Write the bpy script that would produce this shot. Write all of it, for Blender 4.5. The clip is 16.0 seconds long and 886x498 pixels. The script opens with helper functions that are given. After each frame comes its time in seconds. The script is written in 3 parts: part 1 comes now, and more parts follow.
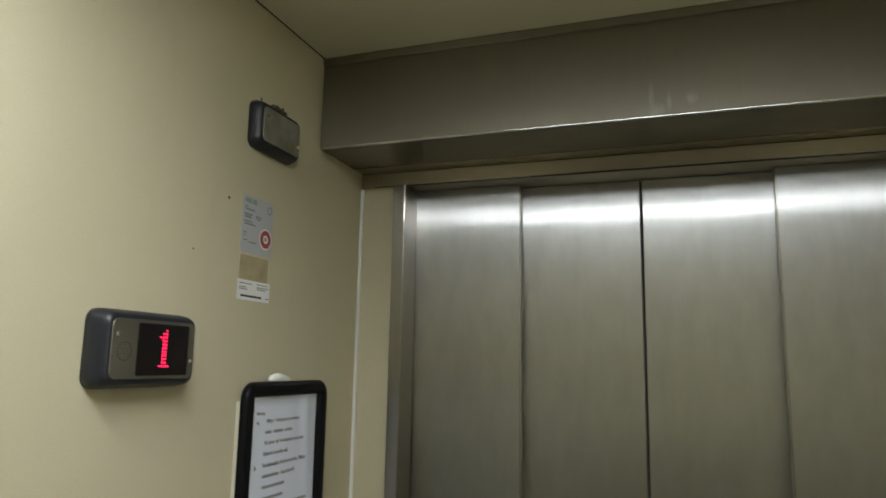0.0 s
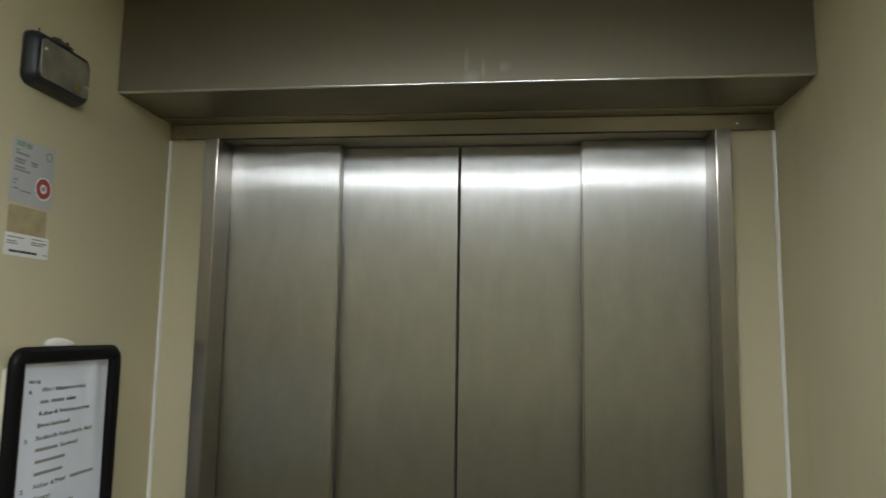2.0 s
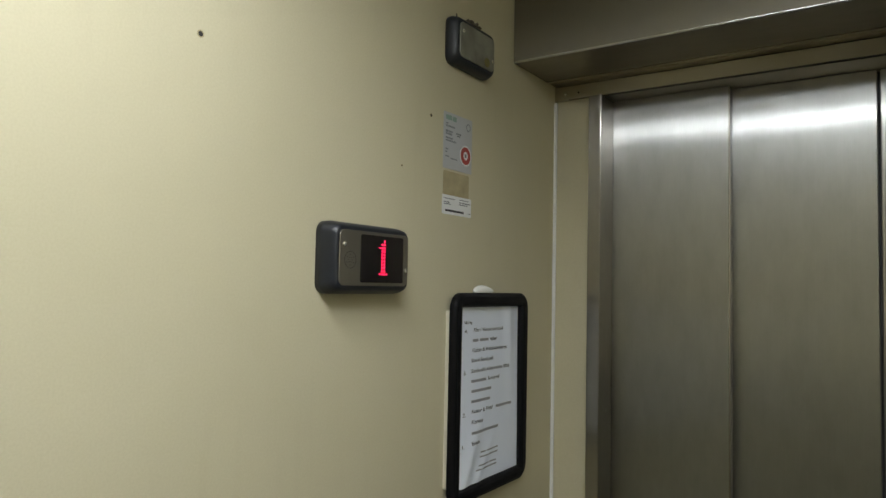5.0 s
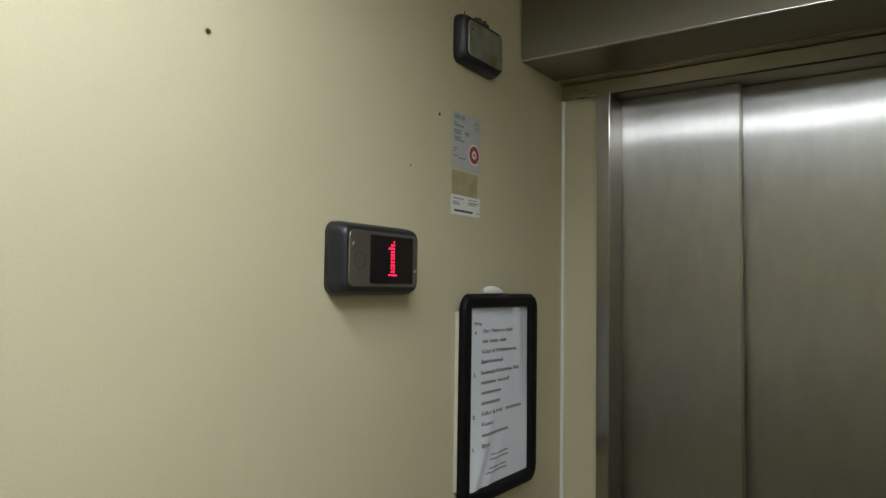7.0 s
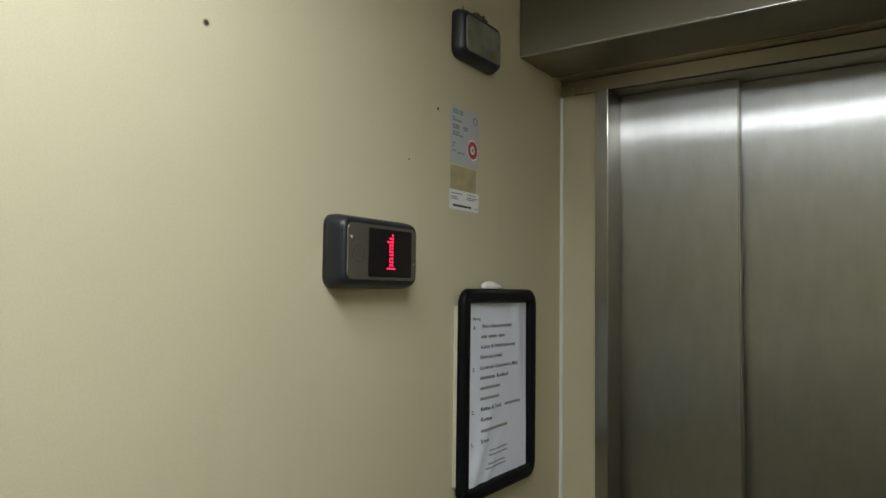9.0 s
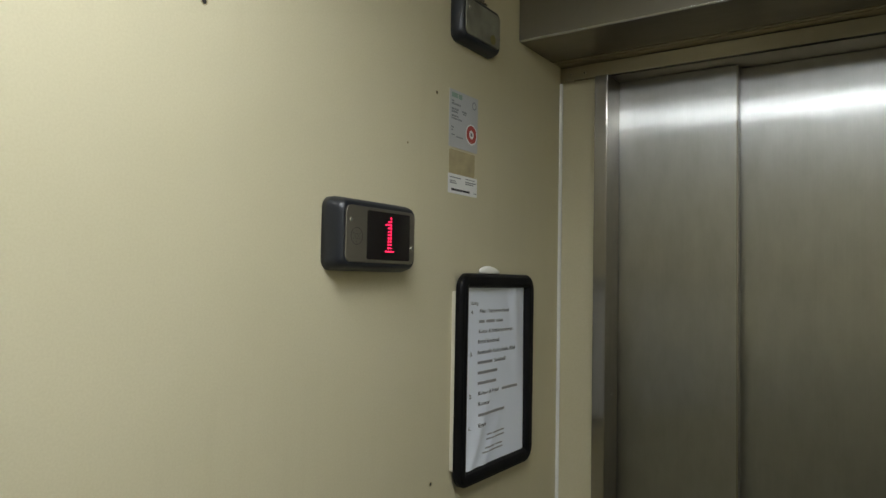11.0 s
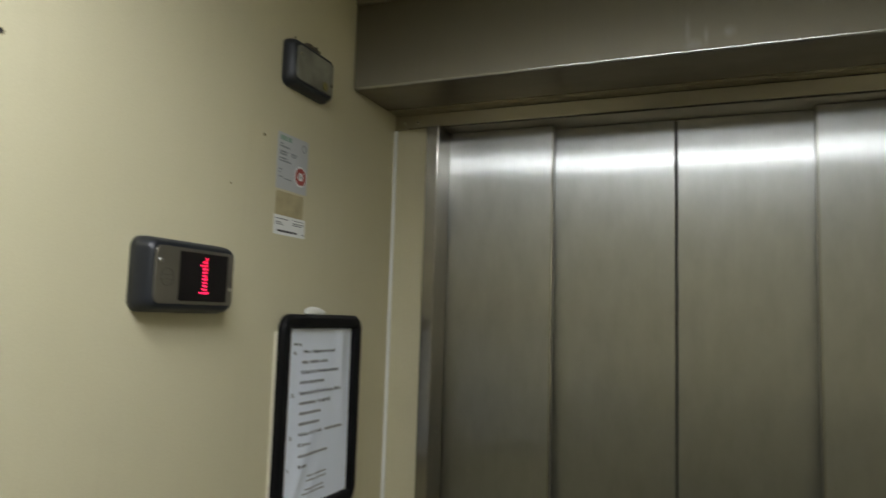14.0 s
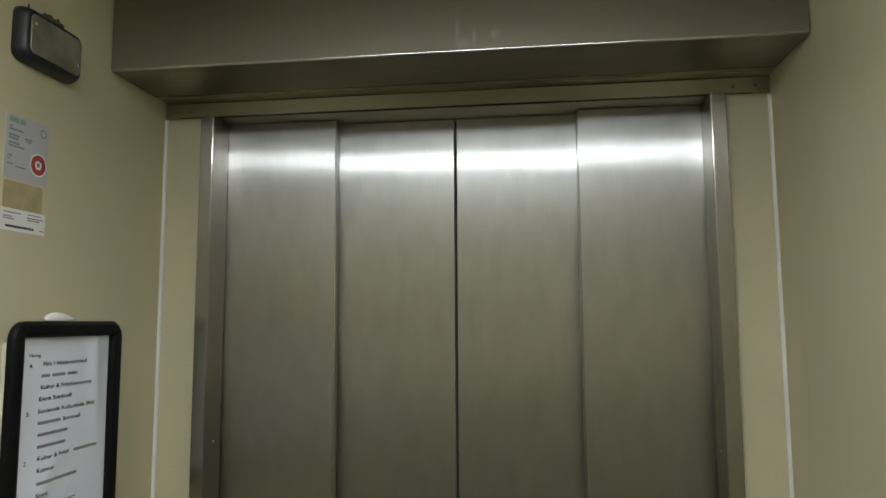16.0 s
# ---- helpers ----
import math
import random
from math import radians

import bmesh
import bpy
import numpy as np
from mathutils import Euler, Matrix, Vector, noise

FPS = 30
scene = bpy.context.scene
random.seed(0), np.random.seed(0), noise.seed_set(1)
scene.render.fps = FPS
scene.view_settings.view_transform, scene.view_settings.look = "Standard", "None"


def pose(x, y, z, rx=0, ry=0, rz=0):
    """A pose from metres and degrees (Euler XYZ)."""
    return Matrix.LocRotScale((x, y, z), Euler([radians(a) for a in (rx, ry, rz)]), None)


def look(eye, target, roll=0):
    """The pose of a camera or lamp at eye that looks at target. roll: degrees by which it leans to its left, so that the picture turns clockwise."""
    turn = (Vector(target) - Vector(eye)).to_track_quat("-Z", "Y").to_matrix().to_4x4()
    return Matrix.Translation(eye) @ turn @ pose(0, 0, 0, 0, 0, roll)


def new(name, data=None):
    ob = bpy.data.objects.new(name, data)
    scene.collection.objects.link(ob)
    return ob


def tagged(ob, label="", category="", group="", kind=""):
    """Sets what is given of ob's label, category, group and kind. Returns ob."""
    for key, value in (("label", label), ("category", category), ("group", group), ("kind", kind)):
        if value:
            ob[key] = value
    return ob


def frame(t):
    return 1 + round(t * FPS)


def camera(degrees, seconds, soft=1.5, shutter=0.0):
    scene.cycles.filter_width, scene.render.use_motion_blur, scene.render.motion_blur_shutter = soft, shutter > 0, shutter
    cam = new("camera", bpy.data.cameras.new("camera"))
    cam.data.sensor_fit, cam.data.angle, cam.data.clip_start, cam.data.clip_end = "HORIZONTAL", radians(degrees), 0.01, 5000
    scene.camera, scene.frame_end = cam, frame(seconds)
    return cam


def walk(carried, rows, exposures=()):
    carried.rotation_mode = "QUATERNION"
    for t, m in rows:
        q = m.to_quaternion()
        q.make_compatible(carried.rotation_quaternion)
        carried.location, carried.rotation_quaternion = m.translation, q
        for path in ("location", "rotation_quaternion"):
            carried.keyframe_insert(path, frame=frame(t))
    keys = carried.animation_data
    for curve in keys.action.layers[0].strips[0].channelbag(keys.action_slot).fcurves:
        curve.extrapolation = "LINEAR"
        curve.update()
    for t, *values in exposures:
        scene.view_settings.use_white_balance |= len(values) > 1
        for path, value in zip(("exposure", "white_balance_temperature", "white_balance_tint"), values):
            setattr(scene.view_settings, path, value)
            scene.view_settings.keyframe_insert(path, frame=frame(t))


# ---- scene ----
cam = camera(65.8, 16.0, soft=1.5, shutter=0.5)
PATH = [
    (0, (0.614, -1.24, 1.659), (-0.039, 0.622, 1.988), 1.1),
    (0.5, (0.631, -1.234, 1.658), (0.048, 0.658, 1.941), 1.6),
    (0.7, (0.636, -1.234, 1.664), (0.093, 0.67, 1.947), 1.5),
    (1, (0.645, -1.223, 1.661), (0.172, 0.704, 1.911), 2.0),
    (1.5, (0.659, -1.218, 1.659), (0.303, 0.736, 1.897), 1.8),
    (2, (0.668, -1.207, 1.656), (0.438, 0.765, 1.894), 0.9),
    (2.3, (0.69, -1.19, 1.656), (0.48, 0.785, 1.885), 0.8),
    (2.5, (0.689, -1.188, 1.653), (0.43, 0.783, 1.877), 0.7),
    (2.7, (0.685, -1.193, 1.645), (0.232, 0.746, 1.841), 1.0),
    (2.8, (0.661, -1.19, 1.629), (0.072, 0.713, 1.811), 0.4),
    (3, (0.624, -1.205, 1.63), (-0.175, 0.622, 1.778), 0.6),
    (3.2, (0.608, -1.22, 1.632), (-0.327, 0.543, 1.761), 0.8),
    (3.5, (0.605, -1.229, 1.634), (-0.428, 0.48, 1.746), 0.7),
    (4, (0.594, -1.24, 1.637), (-0.503, 0.43, 1.729), 0.8),
    (4.5, (0.588, -1.245, 1.636), (-0.523, 0.415, 1.731), 1.1),
    (5, (0.588, -1.251, 1.637), (-0.539, 0.397, 1.743), 1.2),
    (7.5, (0.572, -1.246, 1.635), (-0.562, 0.397, 1.746), 0.9),
    (8, (0.577, -1.246, 1.633), (-0.554, 0.4, 1.75), 0.8),
    (10.5, (0.564, -1.243, 1.616), (-0.563, 0.406, 1.724), 1.1),
    (11, (0.571, -1.245, 1.617), (-0.553, 0.406, 1.703), 1.1),
    (11.2, (0.57, -1.246, 1.626), (-0.545, 0.412, 1.711), 0.8),
    (11.5, (0.576, -1.246, 1.63), (-0.53, 0.418, 1.724), 1.0),
    (12, (0.577, -1.246, 1.635), (-0.481, 0.446, 1.768), 1.0),
    (12.5, (0.59, -1.25, 1.637), (-0.411, 0.473, 1.81), 1.2),
    (13, (0.606, -1.25, 1.636), (-0.322, 0.509, 1.846), 1.3),
    (13.5, (0.609, -1.255, 1.641), (-0.235, 0.543, 1.867), 1.6),
    (14, (0.63, -1.247, 1.63), (-0.131, 0.593, 1.825), 1.8),
    (14.2, (0.631, -1.239, 1.625), (-0.033, 0.638, 1.813), 1.8),
    (14.5, (0.666, -1.228, 1.626), (0.124, 0.688, 1.813), 1.4),
    (14.7, (0.665, -1.225, 1.631), (0.231, 0.718, 1.817), 1.3),
    (15, (0.684, -1.214, 1.625), (0.341, 0.746, 1.824), 0.7),
    (15.5, (0.69, -1.201, 1.624), (0.4, 0.767, 1.832), 0.0),
    (16, (0.688, -1.202, 1.623), (0.434, 0.771, 1.833), -0.3),
]
walk(cam, [(t, look(eye, target, roll)) for t, eye, target, roll in PATH],
     [(0.0, -0.1), (1.5, -0.12), (2.3, -0.05), (3.3, -0.06), (4.0, -0.09), (5.0, -0.21), (7.5, -0.33), (11.0, -0.31), (13.3, -0.3), (14.5, -0.1), (15.0, -0.05), (16.0, 0.0)])

# ---- light ----
world = bpy.data.worlds.new("world")
scene.world = world
world.use_nodes = True
world.node_tree.nodes["Background"].inputs[0].default_value = (0.02, 0.02, 0.02, 1)
LAMP_STRENGTH = 17.8
LAMP_DOWN = 3.95
scene.view_settings.exposure = 0.0

# ---- measures of the lift car (metres) ----
CAR_W, CAR_D, CAR_H = 1.1, 2.1, 2.213
HEAD_Y, HEAD_Z = -0.181, 2.0388
DOOR_H = 2.0114


# ---- materials ----
def material(name):
    m = bpy.data.materials.new(name)
    m.use_nodes = True
    nt = m.node_tree
    return m, nt, nt.nodes["Principled BSDF"]


def node(nt, kind, **sets):
    n = nt.nodes.new(kind)
    for k, v in sets.items():
        n.inputs[k.replace("_", " ")].default_value = v
    return n


def noise_at(nt, scale, detail=4.0, stretch=(1, 1, 1), rough=0.55):
    co = nt.nodes.new("ShaderNodeTexCoord")
    mp = nt.nodes.new("ShaderNodeMapping")
    mp.inputs["Scale"].default_value = stretch
    nz = node(nt, "ShaderNodeTexNoise", Scale=scale, Detail=detail, Roughness=rough)
    nt.links.new(co.outputs["Object"], mp.inputs["Vector"])
    nt.links.new(mp.outputs[0], nz.inputs["Vector"])
    return nz


def ramp(nt, src, lo, hi, a, b):
    r = nt.nodes.new("ShaderNodeMapRange")
    for k, v in (("From Min", lo), ("From Max", hi), ("To Min", a), ("To Max", b)):
        r.inputs[k].default_value = v
    nt.links.new(src, r.inputs["Value"])
    return r.outputs[0]


def blend(nt, fac, a, b):
    mx = nt.nodes.new("ShaderNodeMix")
    mx.data_type = "RGBA"
    for sock, v in ((mx.inputs[6], a), (mx.inputs[7], b)):
        if isinstance(v, tuple):
            sock.default_value = (*v, 1)
        else:
            nt.links.new(v, sock)
    nt.links.new(fac, mx.inputs[0])
    return mx.outputs[2]


def bump(nt, b, src, strength, dist):
    bp = node(nt, "ShaderNodeBump", Strength=strength, Distance=dist)
    nt.links.new(src, bp.inputs["Height"])
    nt.links.new(bp.outputs[0], b.inputs["Normal"])


def plain(name, col, rough=0.5, metal=0.0, vary=0.12, scale=60, spec=0.5):
    """A surface of one colour with light mottling at two scales and a fine relief."""
    m, nt, b = material(name)
    big = noise_at(nt, scale * 0.12, 3)
    fine = noise_at(nt, scale * 6, 2)
    lo = tuple(c * (1 - vary) for c in col)
    hi = tuple(min(1, c * (1 + vary)) for c in col)
    c1 = blend(nt, ramp(nt, big.outputs[0], 0.3, 0.7, 0, 1), lo, hi)
    c2 = blend(nt, ramp(nt, fine.outputs[0], 0.3, 0.7, 0, 0.25), c1, lo)
    nt.links.new(c2, b.inputs["Base Color"])
    nt.links.new(ramp(nt, big.outputs[0], 0.3, 0.7, rough * 0.9, min(1, rough * 1.15)), b.inputs["Roughness"])
    b.inputs["Metallic"].default_value = metal
    b.inputs["Specular IOR Level"].default_value = spec
    bump(nt, b, fine.outputs[0], 0.1, 0.0006)
    return m


def laminate():
    """Cream wall laminate: faint cloudy unevenness, pale fleck and thin vertical rub marks."""
    m, nt, b = material("cream_laminate")
    cloud = noise_at(nt, 2.2, 3)
    fleck = noise_at(nt, 420, 2)
    rub = noise_at(nt, 9, 5, (1, 3, 0.35))
    c1 = blend(nt, ramp(nt, cloud.outputs[0], 0.3, 0.7, 0, 1), WALL_A, WALL_B)
    c2 = blend(nt, ramp(nt, fleck.outputs[0], 0.35, 0.65, 0, 0.16), c1, (0.42, 0.375, 0.23))
    c3 = blend(nt, ramp(nt, rub.outputs[0], 0.58, 0.8, 0, 0.18), c2, (0.45, 0.40, 0.26))
    nt.links.new(c3, b.inputs["Base Color"])
    nt.links.new(ramp(nt, rub.outputs[0], 0.3, 0.7, 0.36, 0.5), b.inputs["Roughness"])
    bump(nt, b, fleck.outputs[0], 0.06, 0.0004)
    return m


def brushed(name, upright=True, rough=0.205, col=(0.41, 0.39, 0.35), aniso=1.0, smear=0.012, scratch=0.23, film=0.33, warp=0.0, ripple=0.0, veil=0.38, spread=0.4):
    """Brushed stainless steel. upright: the grain runs up and down, else along x."""
    m, nt, b = material(name)
    grain = noise_at(nt, 1.0, 2, (520, 520, 4) if upright else (4, 520, 520))
    cloud = noise_at(nt, 1.0, 4, (16, 16, 6) if upright else (3, 14, 14))
    wipe = noise_at(nt, 1.0, 3, (22, 22, 5) if upright else (9, 30, 30), 0.5)
    lo = tuple(c * 0.965 for c in col)
    c1 = blend(nt, ramp(nt, grain.outputs[0], 0.3, 0.7, 0, 1), lo, col)
    c2 = blend(nt, ramp(nt, cloud.outputs[0], 0.35, 0.7, 0, 0.3), c1, tuple(c * 0.95 for c in col))
    nt.links.new(c2, b.inputs["Base Color"])
    gloss = ramp(nt, wipe.outputs[0], 0.3, 0.75, rough, rough + smear)
    nt.links.new(gloss, b.inputs["Roughness"])
    b.inputs["Metallic"].default_value = 1.0
    b.inputs["Anisotropic"].default_value = aniso
    # the scratches spread the shine sideways: five lobes, leaning across the grain, and a dull one for the worn film
    geo = nt.nodes.new("ShaderNodeNewGeometry")
    base = geo.outputs["Normal"]
    if warp:
        wave = noise_at(nt, 1.0, 2, (9, 9, 7))
        bend = node(nt, "ShaderNodeBump", Strength=1.0, Distance=warp)
        nt.links.new(wave.outputs[0], bend.inputs["Height"])
        base = bend.outputs[0]
        if ripple:
            dents = noise_at(nt, 1.0, 2, (85, 85, 50))
            fine = node(nt, "ShaderNodeBump", Strength=1.0, Distance=ripple)
            nt.links.new(dents.outputs[0], fine.inputs["Height"])
            nt.links.new(base, fine.inputs["Normal"])
            base = fine.outputs[0]
        nt.links.new(base, b.inputs["Normal"])
    across = nt.nodes.new("ShaderNodeVectorMath")
    across.operation = "CROSS_PRODUCT"
    across.inputs[1].default_value = (0, 0, 1) if upright else (1, 0, 0)
    nt.links.new(base, across.inputs[0])
    nt.links.new(across.outputs[0], b.inputs["Tangent"])
    total = b.outputs[0]
    for k, lean in enumerate((-scratch, scratch, -scratch / 2, scratch / 2)):
        side = nt.nodes.new("ShaderNodeBsdfPrincipled")
        nt.links.new(c2, side.inputs["Base Color"])
        nt.links.new(gloss, side.inputs["Roughness"])
        nt.links.new(across.outputs[0], side.inputs["Tangent"])
        side.inputs["Metallic"].default_value = 1.0
        side.inputs["Anisotropic"].default_value = aniso
        tilt = nt.nodes.new("ShaderNodeVectorMath")
        tilt.operation = "MULTIPLY_ADD"
        tilt.inputs[1].default_value = (lean, lean, lean)
        nt.links.new(across.outputs[0], tilt.inputs[0])
        nt.links.new(base, tilt.inputs[2])
        unit = nt.nodes.new("ShaderNodeVectorMath")
        unit.operation = "NORMALIZE"
        nt.links.new(tilt.outputs[0], unit.inputs[0])
        nt.links.new(unit.outputs[0], side.inputs["Normal"])
        mx = nt.nodes.new("ShaderNodeMixShader")
        mx.inputs[0].default_value = 1 / (k + 2)
        nt.links.new(total, mx.inputs[1])
        nt.links.new(side.outputs[0], mx.inputs[2])
        total = mx.outputs[0]
    dull = nt.nodes.new("ShaderNodeBsdfPrincipled")
    nt.links.new(c2, dull.inputs["Base Color"])
    nt.links.new(across.outputs[0], dull.inputs["Tangent"])
    dull.inputs["Metallic"].default_value = 1.0
    dull.inputs["Anisotropic"].default_value = spread
    nt.links.new(ramp(nt, wipe.outputs[0], 0.3, 0.75, veil, veil + 0.02), dull.inputs["Roughness"])
    mix = nt.nodes.new("ShaderNodeMixShader")
    smudge = noise_at(nt, 1.0, 4, (34, 34, 13) if upright else (13, 34, 34), 0.6)
    nt.links.new(ramp(nt, smudge.outputs[0], 0.3, 0.7, film * 0.94, film * 1.06), mix.inputs[0])
    nt.links.new(total, mix.inputs[1])
    nt.links.new(dull.outputs[0], mix.inputs[2])
    nt.links.new(mix.outputs[0], nt.nodes["Material Output"].inputs[0])
    return m


def rubbed(m, spots):
    """Pale rub marks on a steel sheet: each spot is (x, z, half width, half height) on the sheet's face."""
    nt = m.node_tree
    out = nt.nodes["Material Output"]
    base = out.inputs[0].links[0].from_socket
    co = nt.nodes.new("ShaderNodeTexCoord")
    streak = noise_at(nt, 1.0, 3, (260, 260, 40))
    total = None
    for x, z, w, h in spots:
        mp = nt.nodes.new("ShaderNodeMapping")
        mp.inputs["Location"].default_value = (-x / w, 0, -z / h)
        mp.inputs["Scale"].default_value = (1 / w, 0, 1 / h)
        nt.links.new(co.outputs["Object"], mp.inputs["Vector"])
        far = nt.nodes.new("ShaderNodeVectorMath")
        far.operation = "LENGTH"
        nt.links.new(mp.outputs[0], far.inputs[0])
        spot = ramp(nt, far.outputs["Value"], 0.2, 1.0, 1.0, 0.0)
        if total is None:
            total = spot
        else:
            most = nt.nodes.new("ShaderNodeMath")
            most.operation = "MAXIMUM"
            nt.links.new(total, most.inputs[0])
            nt.links.new(spot, most.inputs[1])
            total = most.outputs[0]
    worn = nt.nodes.new("ShaderNodeMath")
    worn.operation = "MULTIPLY"
    nt.links.new(total, worn.inputs[0])
    nt.links.new(ramp(nt, streak.outputs[0], 0.3, 0.7, 0.08, 0.34), worn.inputs[1])
    chalk = node(nt, "ShaderNodeBsdfPrincipled", Roughness=0.5, Metallic=0.6)
    chalk.inputs["Base Color"].default_value = (0.55, 0.54, 0.52, 1)
    mix = nt.nodes.new("ShaderNodeMixShader")
    nt.links.new(worn.outputs[0], mix.inputs[0])
    nt.links.new(base, mix.inputs[1])
    nt.links.new(chalk.outputs[0], mix.inputs[2])
    nt.links.new(mix.outputs[0], out.inputs[0])
    return m


def glow(name, col, strength):
    m, nt, b = material(name)
    b.inputs["Base Color"].default_value = (*col, 1)
    b.inputs["Emission Color"].default_value = (*col, 1)
    b.inputs["Emission Strength"].default_value = strength
    b.inputs["Roughness"].default_value = 0.6
    return m


WALL_A, WALL_B = (0.54, 0.50, 0.343), (0.60, 0.555, 0.394)
CREAM = laminate()
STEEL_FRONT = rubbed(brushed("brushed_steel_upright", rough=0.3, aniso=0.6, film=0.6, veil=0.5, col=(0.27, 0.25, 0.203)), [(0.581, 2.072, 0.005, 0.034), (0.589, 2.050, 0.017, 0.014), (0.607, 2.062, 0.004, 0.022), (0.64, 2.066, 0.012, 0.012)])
STEEL_JAMB = brushed("brushed_steel_jamb", rough=0.13, scratch=0.04, aniso=0.7, film=0.45, veil=0.34, col=(0.42, 0.40, 0.355))
STEEL_DOOR = brushed("brushed_steel_door", rough=0.15, smear=0.03, film=0.6, veil=0.36, spread=0.8, scratch=0.32, warp=0.0003, ripple=0.0001, col=(0.458, 0.459, 0.452))
# lengthwise steel darkened in colour for the shade beneath the header
STEEL_LONG_SHADED = brushed("shaded_steel_lengthwise", upright=False, rough=0.2, aniso=0.5, scratch=0.05, col=(0.28, 0.255, 0.212))
STEEL_SOFT = brushed("satin_steel", upright=False, rough=0.4, aniso=0.2, scratch=0.1, col=(0.5, 0.468, 0.37))
STEEL_LIP = brushed("lip_steel", upright=False, rough=0.35, aniso=0.3, scratch=0.05, col=(0.33, 0.31, 0.255))
STEEL_SOFFIT = brushed("soffit_steel", upright=False, rough=0.42, aniso=0.0, scratch=0.05, col=(0.5, 0.47, 0.42))
# brighter steel for the highlight lines along header fold and fascia
STEEL_GLINT = brushed("edge_glint_steel", rough=0.22, film=0.2, scratch=0.04, aniso=0.0, col=(0.5, 0.495, 0.475))
# near-black for the added panel that dims the lower door reflections
BACK_LOW = plain("reflection_dark", (0.03, 0.028, 0.025), 0.5, vary=0.1, scale=20)
BACK = plain("grey_beige_laminate", (0.32, 0.285, 0.205), 0.45, vary=0.06, scale=20)
CEILING = plain("ceiling_paint", (0.62, 0.60, 0.47), 0.5, vary=0.05, scale=20)
# near-black holding the shade of gaps, pockets and holes; also colours the wire
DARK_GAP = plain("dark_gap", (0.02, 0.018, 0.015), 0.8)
RUBBER = plain("black_rubber", (0.015, 0.015, 0.015), 0.6)
FLOOR = plain("grey_vinyl", (0.045, 0.044, 0.042), 0.5, vary=0.25, scale=120)
BEAD = plain("pale_plastic_bead", (0.8, 0.8, 0.78), 0.2, vary=0.06)
BOARD = plain("cream_board", (0.62, 0.59, 0.48), 0.6, vary=0.1)
CASE = plain("charcoal_plastic", (0.0142, 0.0168, 0.0228), 0.42, vary=0.15, scale=200)
PLATE = plain("bronze_grey_metal", (0.20, 0.185, 0.15), 0.38, metal=0.75, vary=0.12, scale=90)
PLATE_DIM = plain("dim_bronze_grey", (0.075, 0.07, 0.058), 0.45, metal=0.6, vary=0.1, scale=90)
PLATE_WORN = plain("dull_scuffed_metal", (0.31, 0.31, 0.26), 0.45, metal=0.6, vary=0.38, scale=160)
SCREEN = plain("black_screen", (0.004, 0.003, 0.004), 0.22, vary=0.05)
LED = glow("red_led", (1.0, 0.012, 0.075), 5.0)
CHROME = plain("chrome", (0.75, 0.75, 0.74), 0.16, metal=1.0, vary=0.05)
ZINC = plain("zinc_screw", (0.6, 0.58, 0.54), 0.3, metal=1.0, vary=0.1)
BLACK = plain("black_plastic", (0.005, 0.005, 0.006), 0.5, vary=0.2, scale=150, spec=0.16)
PAPER = plain("white_paper", (0.775, 0.83, 0.945), 0.75, vary=0.03, scale=40)
INK = plain("black_ink", (0.02, 0.02, 0.024), 0.8, vary=0.1)
LABEL_GREY = plain("silver_grey_label", (0.45, 0.465, 0.49), 0.42, vary=0.08, scale=80)
LABEL_WHITE = plain("white_label", (0.78, 0.79, 0.80), 0.5, vary=0.06, scale=80)
GLUE = plain("dried_glue", (0.40, 0.34, 0.20), 0.6, vary=0.2, scale=300)
PALE_INK = plain("pale_ink", (0.30, 0.31, 0.34), 0.8, vary=0.1)
FAINT_INK = plain("faint_ink", (0.25, 0.26, 0.28), 0.8, vary=0.1)
GREEN_INK = plain("green_ink", (0.27, 0.38, 0.33), 0.7)
RED_INK = plain("red_ink", (0.38, 0.052, 0.04), 0.5, vary=0.06)
WHITE = plain("white_plastic", (0.78, 0.78, 0.75), 0.45, vary=0.05)
YELLOWED = plain("yellowed_plastic", (0.21, 0.19, 0.07), 0.6)
DUST = plain("grey_dust", (0.10, 0.085, 0.06), 0.95, vary=0.4, scale=400)
YELLOW = plain("yellow_paint", (0.62, 0.33, 0.02), 0.42, vary=0.08, scale=30)
LILAC = plain("pale_plaster", (0.6, 0.57, 0.58), 0.85, vary=0.07, scale=90)
DIFFUSER = glow("lamp_diffuser", (0.932, 0.97, 1.0), LAMP_STRENGTH)


# ---- building helpers ----
def part(name, bm, mat, parent=None, label=""):
    """Links a bmesh as one mesh object, under a thing or a part where one is given."""
    bmesh.ops.recalc_face_normals(bm, faces=bm.faces)
    me = bpy.data.meshes.new(name)
    bm.to_mesh(me)
    bm.free()
    me.materials.append(mat)
    ob = new(name, me)
    if parent is not None:
        ob.parent = parent
        ob.matrix_parent_inverse = parent.matrix_basis.inverted()
    if label:
        tagged(ob, label)
    return ob


def thing(name, at, label, category, group="", kind=""):
    ob = new(name)
    ob.empty_display_size = 0.05
    ob.location = at
    ob.matrix_basis = Matrix.Translation(at)
    return tagged(ob, label, category, group, kind)


